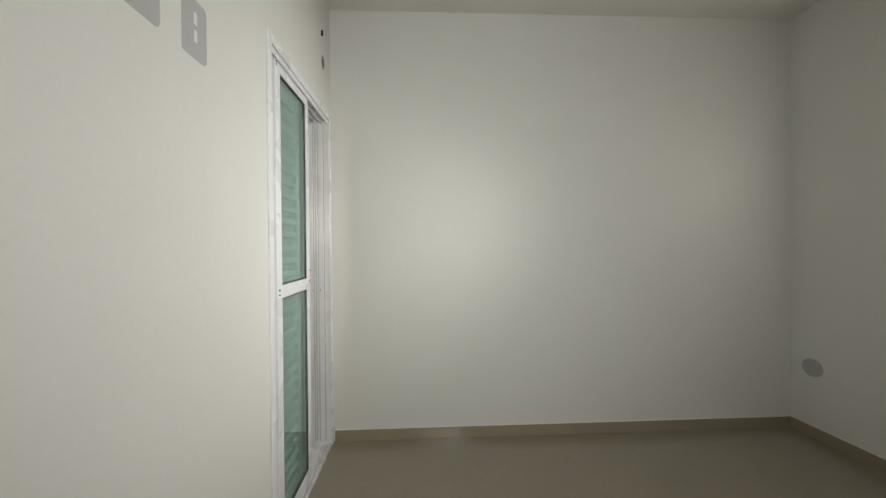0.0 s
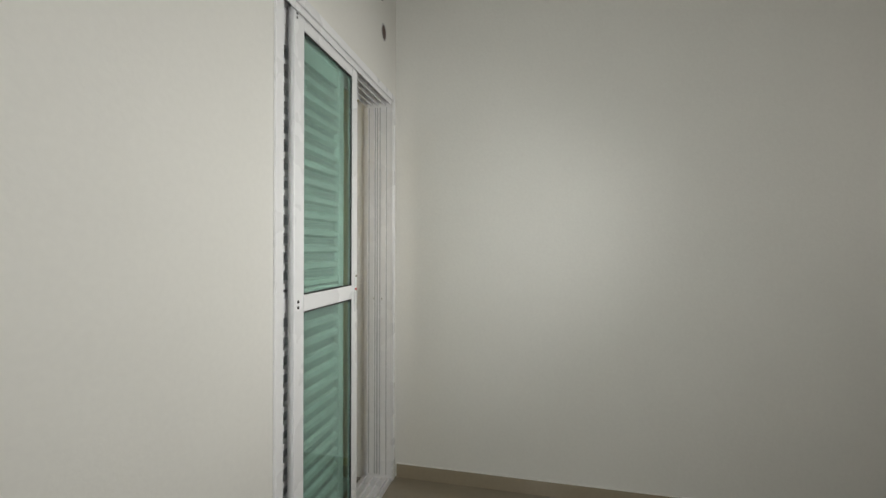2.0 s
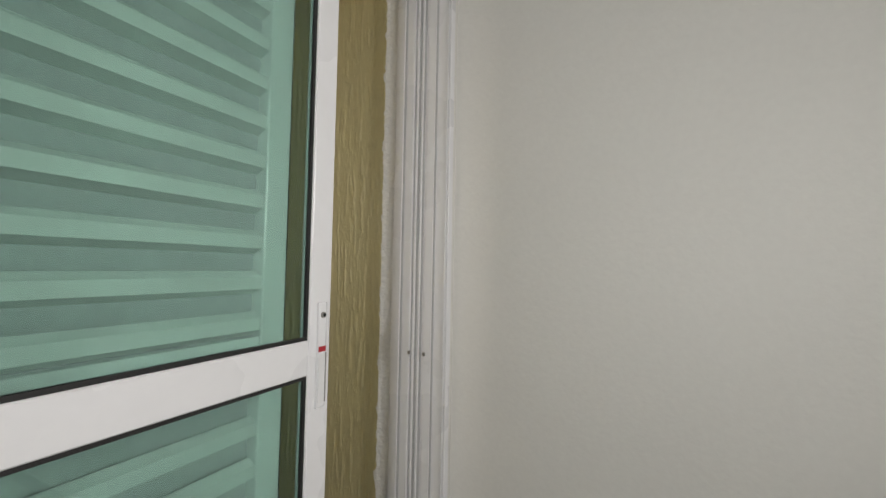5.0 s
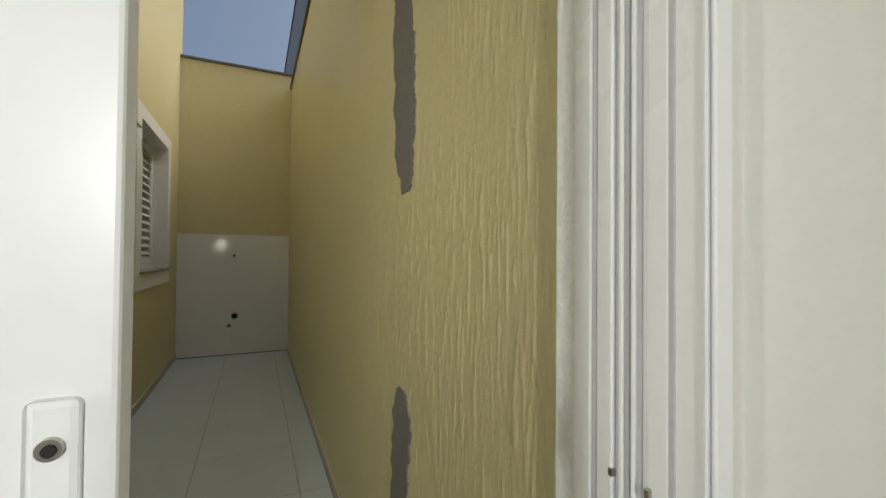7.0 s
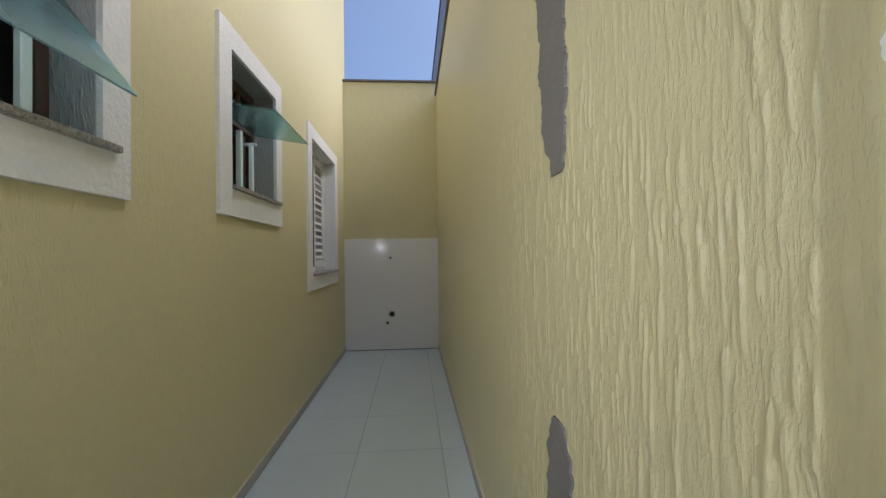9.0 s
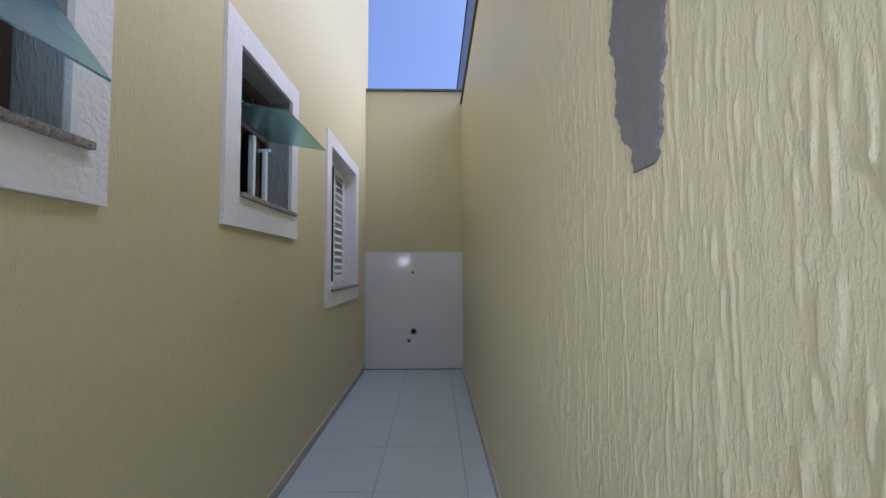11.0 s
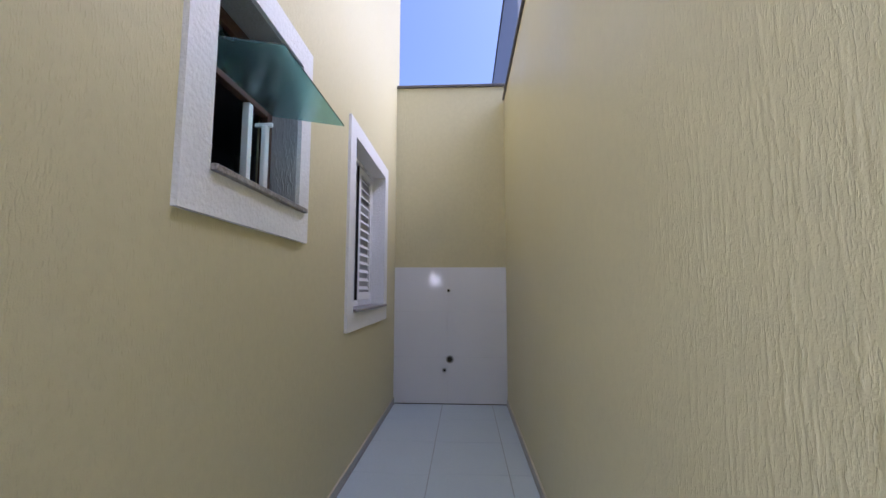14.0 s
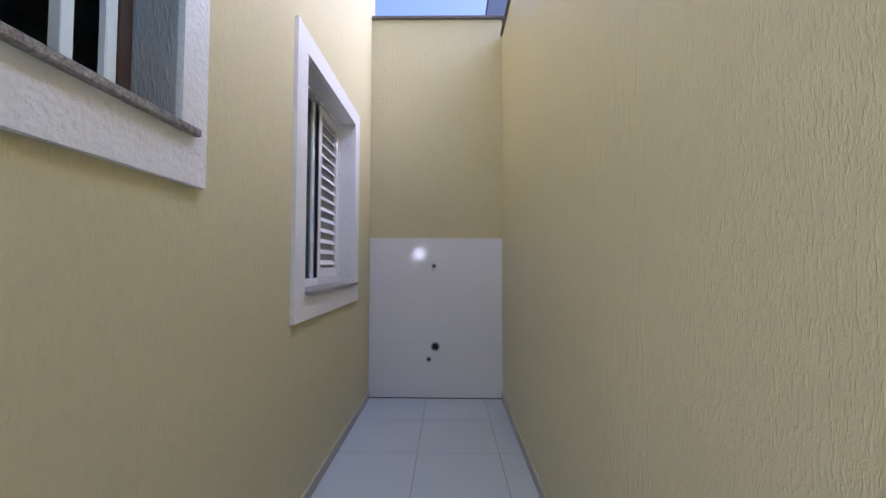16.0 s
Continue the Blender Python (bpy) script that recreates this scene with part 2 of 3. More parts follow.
structure("wall_bedroom_east", box(BX, BX + 0.15, BY - 0.15, 0.0, -0.1, CEIL), M_PAINT, "off-white painted bedroom wall", "wall")
structure("wall_bedroom_south", box(BBACK, BX, BY - 0.15, BY, -0.1, CEIL), M_PAINT, "off-white painted bedroom wall", "wall")
structure("wall_bedroom_west", box(BBACK - 0.15, BBACK, BY - 0.15, OUT, -0.1, CEIL), M_PAINT, "off-white painted bedroom wall", "wall")
structure("wall_door", cells([BBACK, DX0 + 0.012, DX1 - 0.012, BX + 0.15], [-0.1, DZ - 0.012, CEIL + 0.12], lambda u, v: not (DX0 + 0.012 < u < DX1 - 0.012 and v < DZ - 0.012), 0.0, OUT - 0.012, "y"),
          M_PAINT, "off-white bedroom wall with the sliding door opening", "wall")
# unseen above the door; the 4.0 m top is set to limit sky light
structure("wall_door_outside", cells([XL, DX0 + 0.012, DX1 - 0.012, 0.0], [0.0, DZ - 0.012, 4.0], lambda u, v: not (DX0 + 0.012 < u < DX1 - 0.012 and v < DZ - 0.012), OUT - 0.012, OUT, "y"),
          M_YELLOW_L, "yellow rendered outer face of the door wall", "wall")
# added out of view to block part of the sky
structure("wall_sky_block", box(BBACK - 0.15, BX + 0.15, 0.0, OUT - 0.012, CEIL + 0.12, 4.0), M_YELLOW_L, "added unseen upper wall, yellow rendered, holding back sky light", "wall")
structure("skirting_bedroom_east", box(BX - 0.011, BX, BY + 0.011, -0.012, ZB, ZB + 0.075, 0.001), M_SKIRT_IN, "taupe porcelain skirting along the bedroom wall", "skirting")
structure("skirting_bead_east", box(BX - 0.010, BX, BY + 0.011, -0.012, ZB + 0.0755, ZB + 0.080, 0.001), M_GROUT_W, "white filler bead on the skirting", "trim")
structure("skirting_bedroom_south", box(BBACK, BX, BY, BY + 0.011, ZB, ZB + 0.075, 0.001), M_SKIRT_IN, "taupe porcelain skirting along the bedroom wall", "skirting")
structure("skirting_bead_south", box(BBACK, BX, BY, BY + 0.010, ZB + 0.0755, ZB + 0.080, 0.001), M_GROUT_W, "white filler bead on the skirting", "trim")
structure("skirting_bedroom_north", box(BBACK, DX0 - 0.002, -0.011, 0.0, ZB, ZB + 0.075, 0.001), M_SKIRT_IN, "taupe porcelain skirting along the bedroom wall", "skirting")

# the passage
RIGHT_TOP, END_TOP = 3.50, 3.69
reveal = structure("door_reveal", box(-0.019, -0.0125, 0.176, OUT + 0.002, 0.013, DZ - 0.0125, 0.002), M_BAND, "rough white plaster reveal beside the sliding door", "trim")
right_wall = structure("wall_passage_right", box(0.0, 0.15, OUT, L + 0.15, -0.1, RIGHT_TOP), M_YELLOW, "yellow boundary wall with combed textured render", "wall")


def lattice(gen, y, z, cell_y, cell_z):
    """Smooth random heights from 0 to 1 on the grid y by z, with cells of the given size."""
    grid = gen.random((int(np.ptp(y) / cell_y) + 3, int(np.ptp(z) / cell_z) + 3))
    u, v = (y - y.min()) / cell_y, (z - z.min()) / cell_z
    i, j = u.astype(int), v.astype(int)
    a, b = u - i, v - j
    a, b = a * a * (3 - 2 * a), b * b * (3 - 2 * b)
    return grid[i, j] * (1 - a) * (1 - b) + grid[i + 1, j] * a * (1 - b) + grid[i, j + 1] * (1 - a) * b + grid[i + 1, j + 1] * a * b


def step(h, low, high):
    q = np.clip((h - low) / (high - low), 0, 1)
    return q * q * (3 - 2 * q)


def render_coat(y0, y1, z0, z1, dy, dz):
    """The combed coat itself: raised runs a few millimetres thick, broken off at uneven lengths, and smooth land between."""
    gen = np.random.default_rng(5)
    y, z = np.meshgrid(np.arange(y0, y1, dy), np.arange(z0, z1, dz), indexing="ij")
    wave = y + 0.004 * (lattice(gen, y, z, 0.12, 0.16) - 0.5)
    runs = lattice(gen, wave, z, 0.0070, 0.075) * 0.62 + lattice(gen, wave, z, 0.005, 0.030) * 0.38
    crumbs = lattice(gen, y, z, 0.007, 0.018)
    bare = step(lattice(gen, y, z, 0.09, 0.13), 0.18, 0.50)
    h = 0.0029 * step(runs, 0.57, 0.72) * (0.35 + 0.65 * bare) + 0.0016 * step(crumbs, 0.80, 0.95)
    h += 0.0006 * lattice(gen, y, z, 0.05, 0.07)
    edge_fade = np.clip((y1 - y) / 2.1, 0, 1) ** 1.8
    x = -0.0006 - h * edge_fade
    rows, cols = y.shape
    k = np.arange(rows * cols).reshape(rows, cols)
    quads = np.stack([k[:-1, :-1], k[:-1, 1:], k[1:, 1:], k[1:, :-1]], axis=-1).reshape(-1, 4)
    me = bpy.data.meshes.new("render_coat")
    me.from_pydata(np.stack([x, y, z], axis=-1).reshape(-1, 3).tolist(), [], quads.tolist())
    me.materials.append(M_COAT)
    me.polygons.foreach_set("use_smooth", np.ones(len(quads), dtype=bool))
    ob = new("render_coat", me)
    ob.parent = right_wall
    return tagged(ob, "combed raised runs of yellow render")


render_coat(OUT, 2.75, 0.05, 2.95, 0.0028, 0.009)
structure("wall_end", box(XL, 0.0, L, L + 0.15, -0.1, END_TOP), M_YELLOW_E, "yellow rendered end wall of the passage", "wall")
structure("wall_cap_right", box(-0.022, 0.19, OUT, L - 0.03, RIGHT_TOP, RIGHT_TOP + 0.03, 0.004), M_CAP, "dark weathered coping on the boundary wall", "coping")
structure("wall_cap_end", box(XL, 0.15, L - 0.025, L + 0.18, END_TOP, END_TOP + 0.03, 0.004), M_CAP, "dark weathered coping on the end wall", "coping")

WIN = {1: (0.43, 1.36, 1.478, 2.48), 2: (1.98, 2.91, 1.50, 2.48), 3: (3.645, 5.04, 0.98, 2.50)}
HOLE = {1: (0.555, 1.24, 1.615, 2.36), 2: (2.115, 2.795, 1.640, 2.36), 3: (3.79, 4.895, 1.110, 2.385)}
ys = sorted({OUT, L + 0.15} | {v for h in HOLE.values() for v in h[:2]})
zs = sorted({-0.1, 6.0} | {v for h in HOLE.values() for v in h[2:]})
structure("wall_passage_left", cells(ys, zs, lambda u, v: not any(h[0] < u < h[1] and h[2] < v < h[3] for h in HOLE.values()), XL - 0.20, XL, "x"),
          M_YELLOW_L, "yellow rendered house wall with three windows", "wall")
# added plain shell for the rooms behind the windows, its dark colour carrying their dimness
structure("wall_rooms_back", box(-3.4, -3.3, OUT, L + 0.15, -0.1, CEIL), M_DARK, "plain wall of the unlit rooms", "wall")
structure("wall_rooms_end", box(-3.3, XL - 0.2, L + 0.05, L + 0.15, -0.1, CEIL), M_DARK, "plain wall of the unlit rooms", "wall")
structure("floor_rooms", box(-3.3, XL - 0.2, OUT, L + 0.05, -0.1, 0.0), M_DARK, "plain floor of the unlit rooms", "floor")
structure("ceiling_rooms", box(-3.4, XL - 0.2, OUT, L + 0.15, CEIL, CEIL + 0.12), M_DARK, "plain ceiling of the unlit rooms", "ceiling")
neigh = thing("neighbour_house", "pale painted side wall of the neighbouring house", "house")
part("wall", box(0.45, 0.65, 7.5, 20.0, -0.12, 7.75), M_NEIGH, neigh)
part("coping", box(0.42, 0.68, 7.5, 20.0, 7.75, 7.80, 0.005), M_CAP, neigh, "thin grey coping")


# ---- sliding door ----
def door_frame():
    f = thing("door_frame", "white aluminium sliding door frame with ridged tracks", "door frame", kind="structure")
    # flanges over the bedroom wall
    part("flange", box(DX0, DX0 + 0.040, -0.010, 0.0, ZB, DZ, 0.002), M_ALU, f)
    part("flange", box(DX1 - 0.022, DX1 + 0.004, -0.006, 0.0, ZB, DZ, 0.002), M_ALU, f)
    part("flange", box(DX0 + 0.040, DX1 - 0.040, -0.010, 0.0, DZ - 0.035, DZ, 0.002), M_ALU, f)
    ribs_left = ((0.0005, 0.006, 0.018), (0.038, 0.005, 0.022), (0.076, 0.005, 0.022), (0.110, 0.006, 0.024), (0.143, 0.008, 0.026))
    ribs_right = ((0.0005, 0.005, 0.003), (0.040, 0.024, 0.004), (0.078, 0.005, 0.007), (0.094, 0.006, 0.007), (0.107, 0.006, 0.009), (0.144, 0.028, 0.006))
    for x0, x1, way, ribs in ((DX0 + 0.0125, DX0 + 0.027, 1, ribs_left), (DX1 - 0.022, DX1 - 0.0125, -1, ribs_right)):
        part("jamb", box(x0, x1, 0.0005, 0.174, 0.0125, DZ - 0.0125), M_ALU, f)
        for y, w, d in ribs:
            xa, xb = (x1, x1 + d) if way > 0 else (x0 - d, x0)
            part("track_rib", box(xa, xb, y, y + w, 0.05, DZ - 0.06, 0.0015), M_ALU, f)
            if way < 0 and y > 0.02:
                # thin grey strip added to draw the dark line of the groove
                part("groove_shade", box(x0 - 0.003, x0, y - 0.006, y - 0.0005, 0.05, DZ - 0.06), M_GROOVE, f, "grey strip with the groove's shade in its colour")
    part("head", box(DX0 + 0.027, DX1 - 0.022, 0.0005, 0.174, DZ - 0.030, DZ - 0.0125), M_ALU, f)
    for y, w in ((0.001, 0.005), (0.038, 0.005), (0.076, 0.005), (0.110, 0.006), (0.143, 0.008)):
        part("head_rib", box(DX0 + 0.03, DX1 - 0.042, y, y + w, DZ - 0.058, DZ - 0.030, 0.0015), M_ALU, f)
    part("sill_track", box(DX0 + 0.027, DX1 - 0.022, 0.0005, 0.174, 0.0125, 0.030), M_ALU, f)
    for y in (0.001, 0.023, 0.060, 0.098, 0.140):
        part("rail", box(DX0 + 0.03, DX1 - 0.042, y, y + 0.006, 0.030, 0.048, 0.0015), M_ALU, f)
    for y in (0.058, 0.106):
        part("strike", box(DX1 - 0.032, DX1 - 0.022, y, y + 0.006, 1.035, 1.045, 0.001), M_BRASS, f, "small metal lock strike")
    return f


def lock(parent, x, y, z):
    """A long flush lock plate with a cylinder above and a pull below."""
    p = part("lock_plate", box(x - 0.0105, x + 0.0105, y - 0.004, y, z - 0.16, z + 0.022, 0.0038, seg=2), M_ALU, parent, "white flush lock plate")
    c = disc(0.0052, 0, 16, 0.004)
    c.transform(Matrix.Translation((x, y - 0.0055, z)))
    part("lock_screw", c, M_BRASS, p, "dull metal screw")
    c = disc(0.003, 0, 10, 0.002)
    c.transform(Matrix.Translation((x + 0.0005, y - 0.0078, z)))
    part("keyhole", c, M_HOLE, p)
    part("mark", box(x - 0.008, x + 0.008, y - 0.0055, y - 0.004, z - 0.063, z - 0.054), M_RED, p, "red lock mark")
    part("pull", box(x - 0.008, x + 0.0075, y - 0.0058, y - 0.004, z - 0.150, z - 0.068, 0.0008), M_ALU_SH, p)
    part("pull_edge", box(x + 0.0078, x + 0.0092, y - 0.0065, y - 0.004, z - 0.150, z - 0.066), M_PVC, p)


def glass_leaf():
    x0, x1, xa, xb, y0, y1 = -0.968, -0.468, -0.908, -0.518, 0.010, 0.036
    f = thing("sliding_glass_door", "white aluminium sliding door leaf with green glass, half open", "sliding door")
    part("stile", box(x0, xa, y0, y1, 0.050, 2.140, 0.003, seg=2), M_ALU, f)
    part("stile", box(xb, x1, y0, y1, 0.050, 2.140, 0.003, seg=2), M_ALU, f)
    part("top_rail", box(xa, xb, y0 + 0.001, y1, 2.085, 2.140, 0.002), M_ALU, f)
    part("mid_rail", box(xa, xb, y0 + 0.001, y1, 1.098, 1.157, 0.002), M_ALU, f)
    part("bottom_rail", box(xa, xb, y0 + 0.001, y1, 0.050, 0.130, 0.002), M_ALU, f)
    for z0, z1 in ((0.130, 1.098), (1.157, 2.085)):
        g = part("pane", box(xa - 0.004, xb + 0.004, 0.020, 0.025, z0 - 0.004, z1 + 0.004), M_GLASS, f, "green tinted glass pane")
        g.visible_shadow = False
        for a in ((xa, xa + 0.004, z0, z1), (xb - 0.006, xb, z0, z1), (xa + 0.004, xb - 0.006, z0, z0 + 0.006), (xa + 0.004, xb - 0.006, z1 - 0.006, z1)):
            part("gasket", box(a[0], a[1], 0.0145, 0.0195, a[2], a[3]), M_GASKET, f, "black rubber gasket")
    for z in (1.137, 1.117):
        c = disc(0.0055, 0, 14, 0.002)
        c.transform(Matrix.Translation((-0.945, y0 - 0.0008, z)))
        part("screw_hole", c, M_HOLE, f)
    for z in (2.118, 2.105):
        c = disc(0.004, 0, 12, 0.002)
        c.transform(Matrix.Translation((-0.955, y0 - 0.0008, z)))
        part("screw_hole", c, M_HOLE, f)
    lock(f, -0.492, y0, 1.198)
    return f


def louvre_leaf():
    x0, x1, xa, xb, y0, y1 = -1.062, -0.545, -0.985, -0.590, 0.042, 0.072
    f = thing("louvred_sliding_shutter", "white aluminium louvred shutter leaf behind the glass door", "shutter")
    part("stile", box(x0, xa, y0, y1, 0.050, 2.140, 0.003, seg=2), M_ALU, f)
    part("stile", box(xb, x1, y0, y1, 0.050, 2.140, 0.003, seg=2), M_ALU, f)
    part("brush_seal", box(x1, x1 + 0.006, y0 + 0.006, y1 - 0.008, 0.055, 2.135), M_GASKET, f, "black brush seal")
    part("edge_strip", box(x1 + 0.0002, x1 + 0.016, y1 - 0.007, y1 - 0.001, 0.055, 2.135, 0.001), M_ALU, f)
    part("top_rail", box(xa, xb, y0 + 0.001, y1, 2.075, 2.140, 0.002), M_ALU, f)
    part("mid_rail", box(xa, xb, y0 + 0.001, y1, 1.100, 1.150, 0.002), M_ALU, f)
    part("bottom_rail", box(xa, xb, y0 + 0.001, y1, 0.050, 0.130, 0.002), M_ALU, f)
    # darker than the slats, so the slots' shade is in its colour
    part("back_sheet", box(xa, xb, y1 - 0.006, y1 - 0.003, 0.130, 2.075), M_SLOT, f, "grey back seen through the slots, their shade in its colour")
    # folded blades: a flat strip with a roof running back under it and a short ledge rising behind it
    pitch, strip = 0.0635, 0.019
    outline = [(0.0195, -0.009), (0.0, 0.0), (0.0, strip), (0.013, strip + 0.009), (0.013, strip + 0.007), (0.0015, strip - 0.001), (0.0015, 0.001), (0.0195, -0.0075)]
    bm = bmesh.new()
    ends = [[bm.verts.new((x, y, z)) for y, z in outline] for x in (xa + 0.0005, xb - 0.0005)]
    for k in range(len(outline)):
        bm.faces.new([ends[0][k], ends[0][k - 1], ends[1][k - 1], ends[1][k]])
    bm.faces.new(ends[0])
    bm.faces.new(ends[1])
    first = None
    for z0, z1, at in ((0.130, 1.100, 0.131), (1.150, 2.075, 1.182)):
        for k in range(int((z1 - at - 0.008) / pitch)):
            if first is None:
                first = ob = part("slat", bm, M_ALU_SH, f)
            else:
                ob = new("slat", first.data)
                ob.parent = f
            ob.location = (0, 0.046, at + k * pitch)
        if at - z0 > 0.01:
            part("filler_rail", box(xa, xb, y0 + 0.004, y1 - 0.007, z0, at - 0.010, 0.001), M_ALU, f)
        top = at + int((z1 - at - 0.008) / pitch) * pitch
        part("filler_rail", box(xa, xb, y0 + 0.004, y1 - 0.007, top, z1, 0.001), M_ALU, f)
    lock(f, -1.022, y0, 1.160)
    return f


door_frame()
glass_leaf()
louvre_leaf()


# ---- windows of the passage ----
def window_surround(n):
    y0, y1, z0, z1 = WIN[n]
    a, b, c, d = HOLE[n]
    s = thing("window_surround", "white textured plaster band around a window", "window surround", "window surrounds", "structure")
    for nm, q in (("band_side", (y0, a, z0, z1)), ("band_side", (b, y1, z0, z1)), ("band_top", (a, b, d, z1)), ("band_bottom", (a, b, z0, c))):
        bm = bmesh.new()
        add_box(bm, XL, XL + 0.020, *q)
        part(nm, bm, M_BAND, s)
    # plastered linings of the opening
    lin = M_BAND if n == 3 else M_LINING
    part("lining", box(XL - 0.13, XL + 0.0005, a, a + 0.003, c, d), lin, s)
    part("lining", box(XL - 0.13, XL + 0.0005, b - 0.003, b, c, d), lin, s)
    part("lining", box(XL - 0.13, XL + 0.0005, a + 0.003, b - 0.003, d - 0.003, d), lin, s)
    sill = tagged(mesh_object("window_sill", box(XL - 0.14, XL + 0.042, a - (0.0), b - 0.004, c, c + 0.022, 0.003), M_GRANITE), "grey speckled granite window sill", "window sill", "window sills")
    ear = box(XL + 0.0205, XL + 0.042, b - 0.004, b + 0.055, c, c + 0.022, 0.003)
    part("sill_end", ear, M_GRANITE, sill)
    return s


def awning_window(n, tilt, drop, label):
    """Two fixed lights above, an awning light below, swung out about its top edge by tilt degrees from hanging."""
    a, b, c, d = HOLE[n]
    a, b, c, d = a + 0.004, b - 0.004, c + 0.022, d - 0.004
    xf, xb = XL - 0.125, XL - 0.165
    hz = 2.085
    w = thing("awning_window", label, "window", "awning windows")
    part("outer_frame", box(xb, xf, a, a + 0.045, c, d, 0.002), M_BROWN, w, "dark brown wooden frame")
    part("outer_frame", box(xb, xf, b - 0.045, b, c, d, 0.002), M_BROWN, w, "dark brown wooden frame")
    part("outer_frame", box(xb, xf, a + 0.045, b - 0.045, d - 0.055, d, 0.002), M_BROWN, w, "dark brown wooden frame")
    m = (a + b) / 2
    for y in (m + 0.13,):
        part("post", box(xb + 0.005, xf - 0.004, y, y + 0.034, c, hz, 0.002), M_ALU, w, "white aluminium post")
    part("transom", box(xb, xf - 0.002, a + 0.045, b - 0.045, hz, hz + 0.035, 0.002), M_BROWN, w, "dark brown transom")
    for y in (a + 0.2, m + 0.1):
        part("upper_bar", box(xb + 0.005, xf - 0.004, y, y + 0.022, hz + 0.035, d - 0.055, 0.002), M_BROWN, w)
    g = part("fixed_pane", box(xb + 0.012, xb + 0.017, a + 0.045, b - 0.045, hz + 0.035, d - 0.055), M_GLASS_F, w, "dark green glass")
    g.visible_shadow = False
    # the swung sash
    bm = box(-0.003, 0.003, a + 0.008, b - 0.012, -drop, 0, 0.001)
    bm.transform(Matrix.Translation((xf + 0.006, 0, hz + 0.02)) @ Matrix.Rotation(radians(-tilt), 4, "Y"))
    g = part("open_pane", bm, M_GLASS_F, w, "frosted green glass pane swung outwards")
    g.visible_shadow = False
    # stay arm
    part("stay_bracket", box(xf - 0.03, xf + 0.055, b - 0.112, b - 0.098, hz - 0.075, hz - 0.055, 0.003), M_ALU, w, "white stay bracket")
    part("stay_arm", box(xf + 0.010, xf + 0.034, b - 0.125, b - 0.090, c, hz - 0.070, 0.004), M_ALU, w, "white stay arm")
    return w


def louvred_window(n):
    a, b, c, d = HOLE[n]
    a, b, c, d = a + 0.004, b - 0.004, c + 0.022, d - 0.004
    xf, xb = XL - 0.105, XL - 0.165
    w = thing("louvred_window", "white aluminium window with a louvred sliding shutter", "window")
    for y0, y1, z0, z1 in ((a, a + 0.03, c, d), (b - 0.02, b, c, d), (a + 0.03, b - 0.02, d - 0.025, d), (a + 0.03, b - 0.02, c, c + 0.035)):
        part("frame", box(xb, xf, y0, y1, z0, z1, 0.002), M_ALU, w)
    for x in (xf - 0.012, xf - 0.034):
        part("bottom_rail", box(x, x + 0.005, a + 0.03, b - 0.02, c + 0.035, c + 0.048, 0.001), M_ALU, w)
    y0, y1, z0, z1 = 4.40, b - 0.024, c + 0.05, d - 0.028
    sh = part("shutter", box(xf - 0.030, xf - 0.006, y0, y0 + 0.055, z0, z1, 0.003), M_ALU_SH, w, "white louvred shutter leaf")
    part("shutter_stile", box(xf - 0.030, xf - 0.006, y1 - 0.050, y1, z0, z1, 0.003), M_ALU_SH, sh)
    part("shutter_rail", box(xf - 0.030, xf - 0.006, y0 + 0.055, y1 - 0.050, z0, z0 + 0.065, 0.003), M_ALU_SH, sh)
    part("shutter_rail", box(xf - 0.030, xf - 0.006, y0 + 0.055, y1 - 0.050, z1 - 0.06, z1, 0.003), M_ALU_SH, sh)
    # grey sheet puts the shade of the slat gaps into colour
    part("shutter_gap_shade", box(xf - 0.030, xf - 0.027, y0 + 0.055, y1 - 0.05, z0 + 0.065, z1 - 0.06), M_PVC, sh)
    n_sl = 14
    za, zb = z0 + 0.065, z1 - 0.06
    bm = bmesh.new()
    add_box(bm, -0.019, 0.019, y0 + 0.055, y1 - 0.050, -0.002, 0.002, Matrix.Rotation(radians(55), 4, "Y"))
    first = None
    for k in range(n_sl):
        if first is None:
            first = ob = part("slat", bm, M_ALU_SH, sh)
        else:
            ob = new("slat", first.data)
            ob.parent = sh
        ob.location = (xf - 0.016, 0, za + (k + 0.5) * (zb - za) / n_sl)
    part("meeting_seal", box(xf - 0.026, xf - 0.010, y0 - 0.012, y0 - 0.0005, z0, z1), M_GASKET, w, "black brush seal")
    part("sash_stile", box(xb + 0.004, xf - 0.034, y0 - 0.05, y0, z0, z1, 0.002), M_ALU, w)
    g = part("pane", box(xb + 0.010, xb + 0.015, a + 0.03, y0 - 0.05, z0, z1), M_GLASS_F, w, "dark tinted glass pane")
    g.visible_shadow = False
    return w


for k in (1, 2, 3):
    window_surround(k)
awning_window(1, 36, 0.42, "brown-framed awning window with its green glass pane ajar")
awning_window(2, 81, 0.357, "brown-framed awning window with its green glass pane wide open")
louvred_window(3)


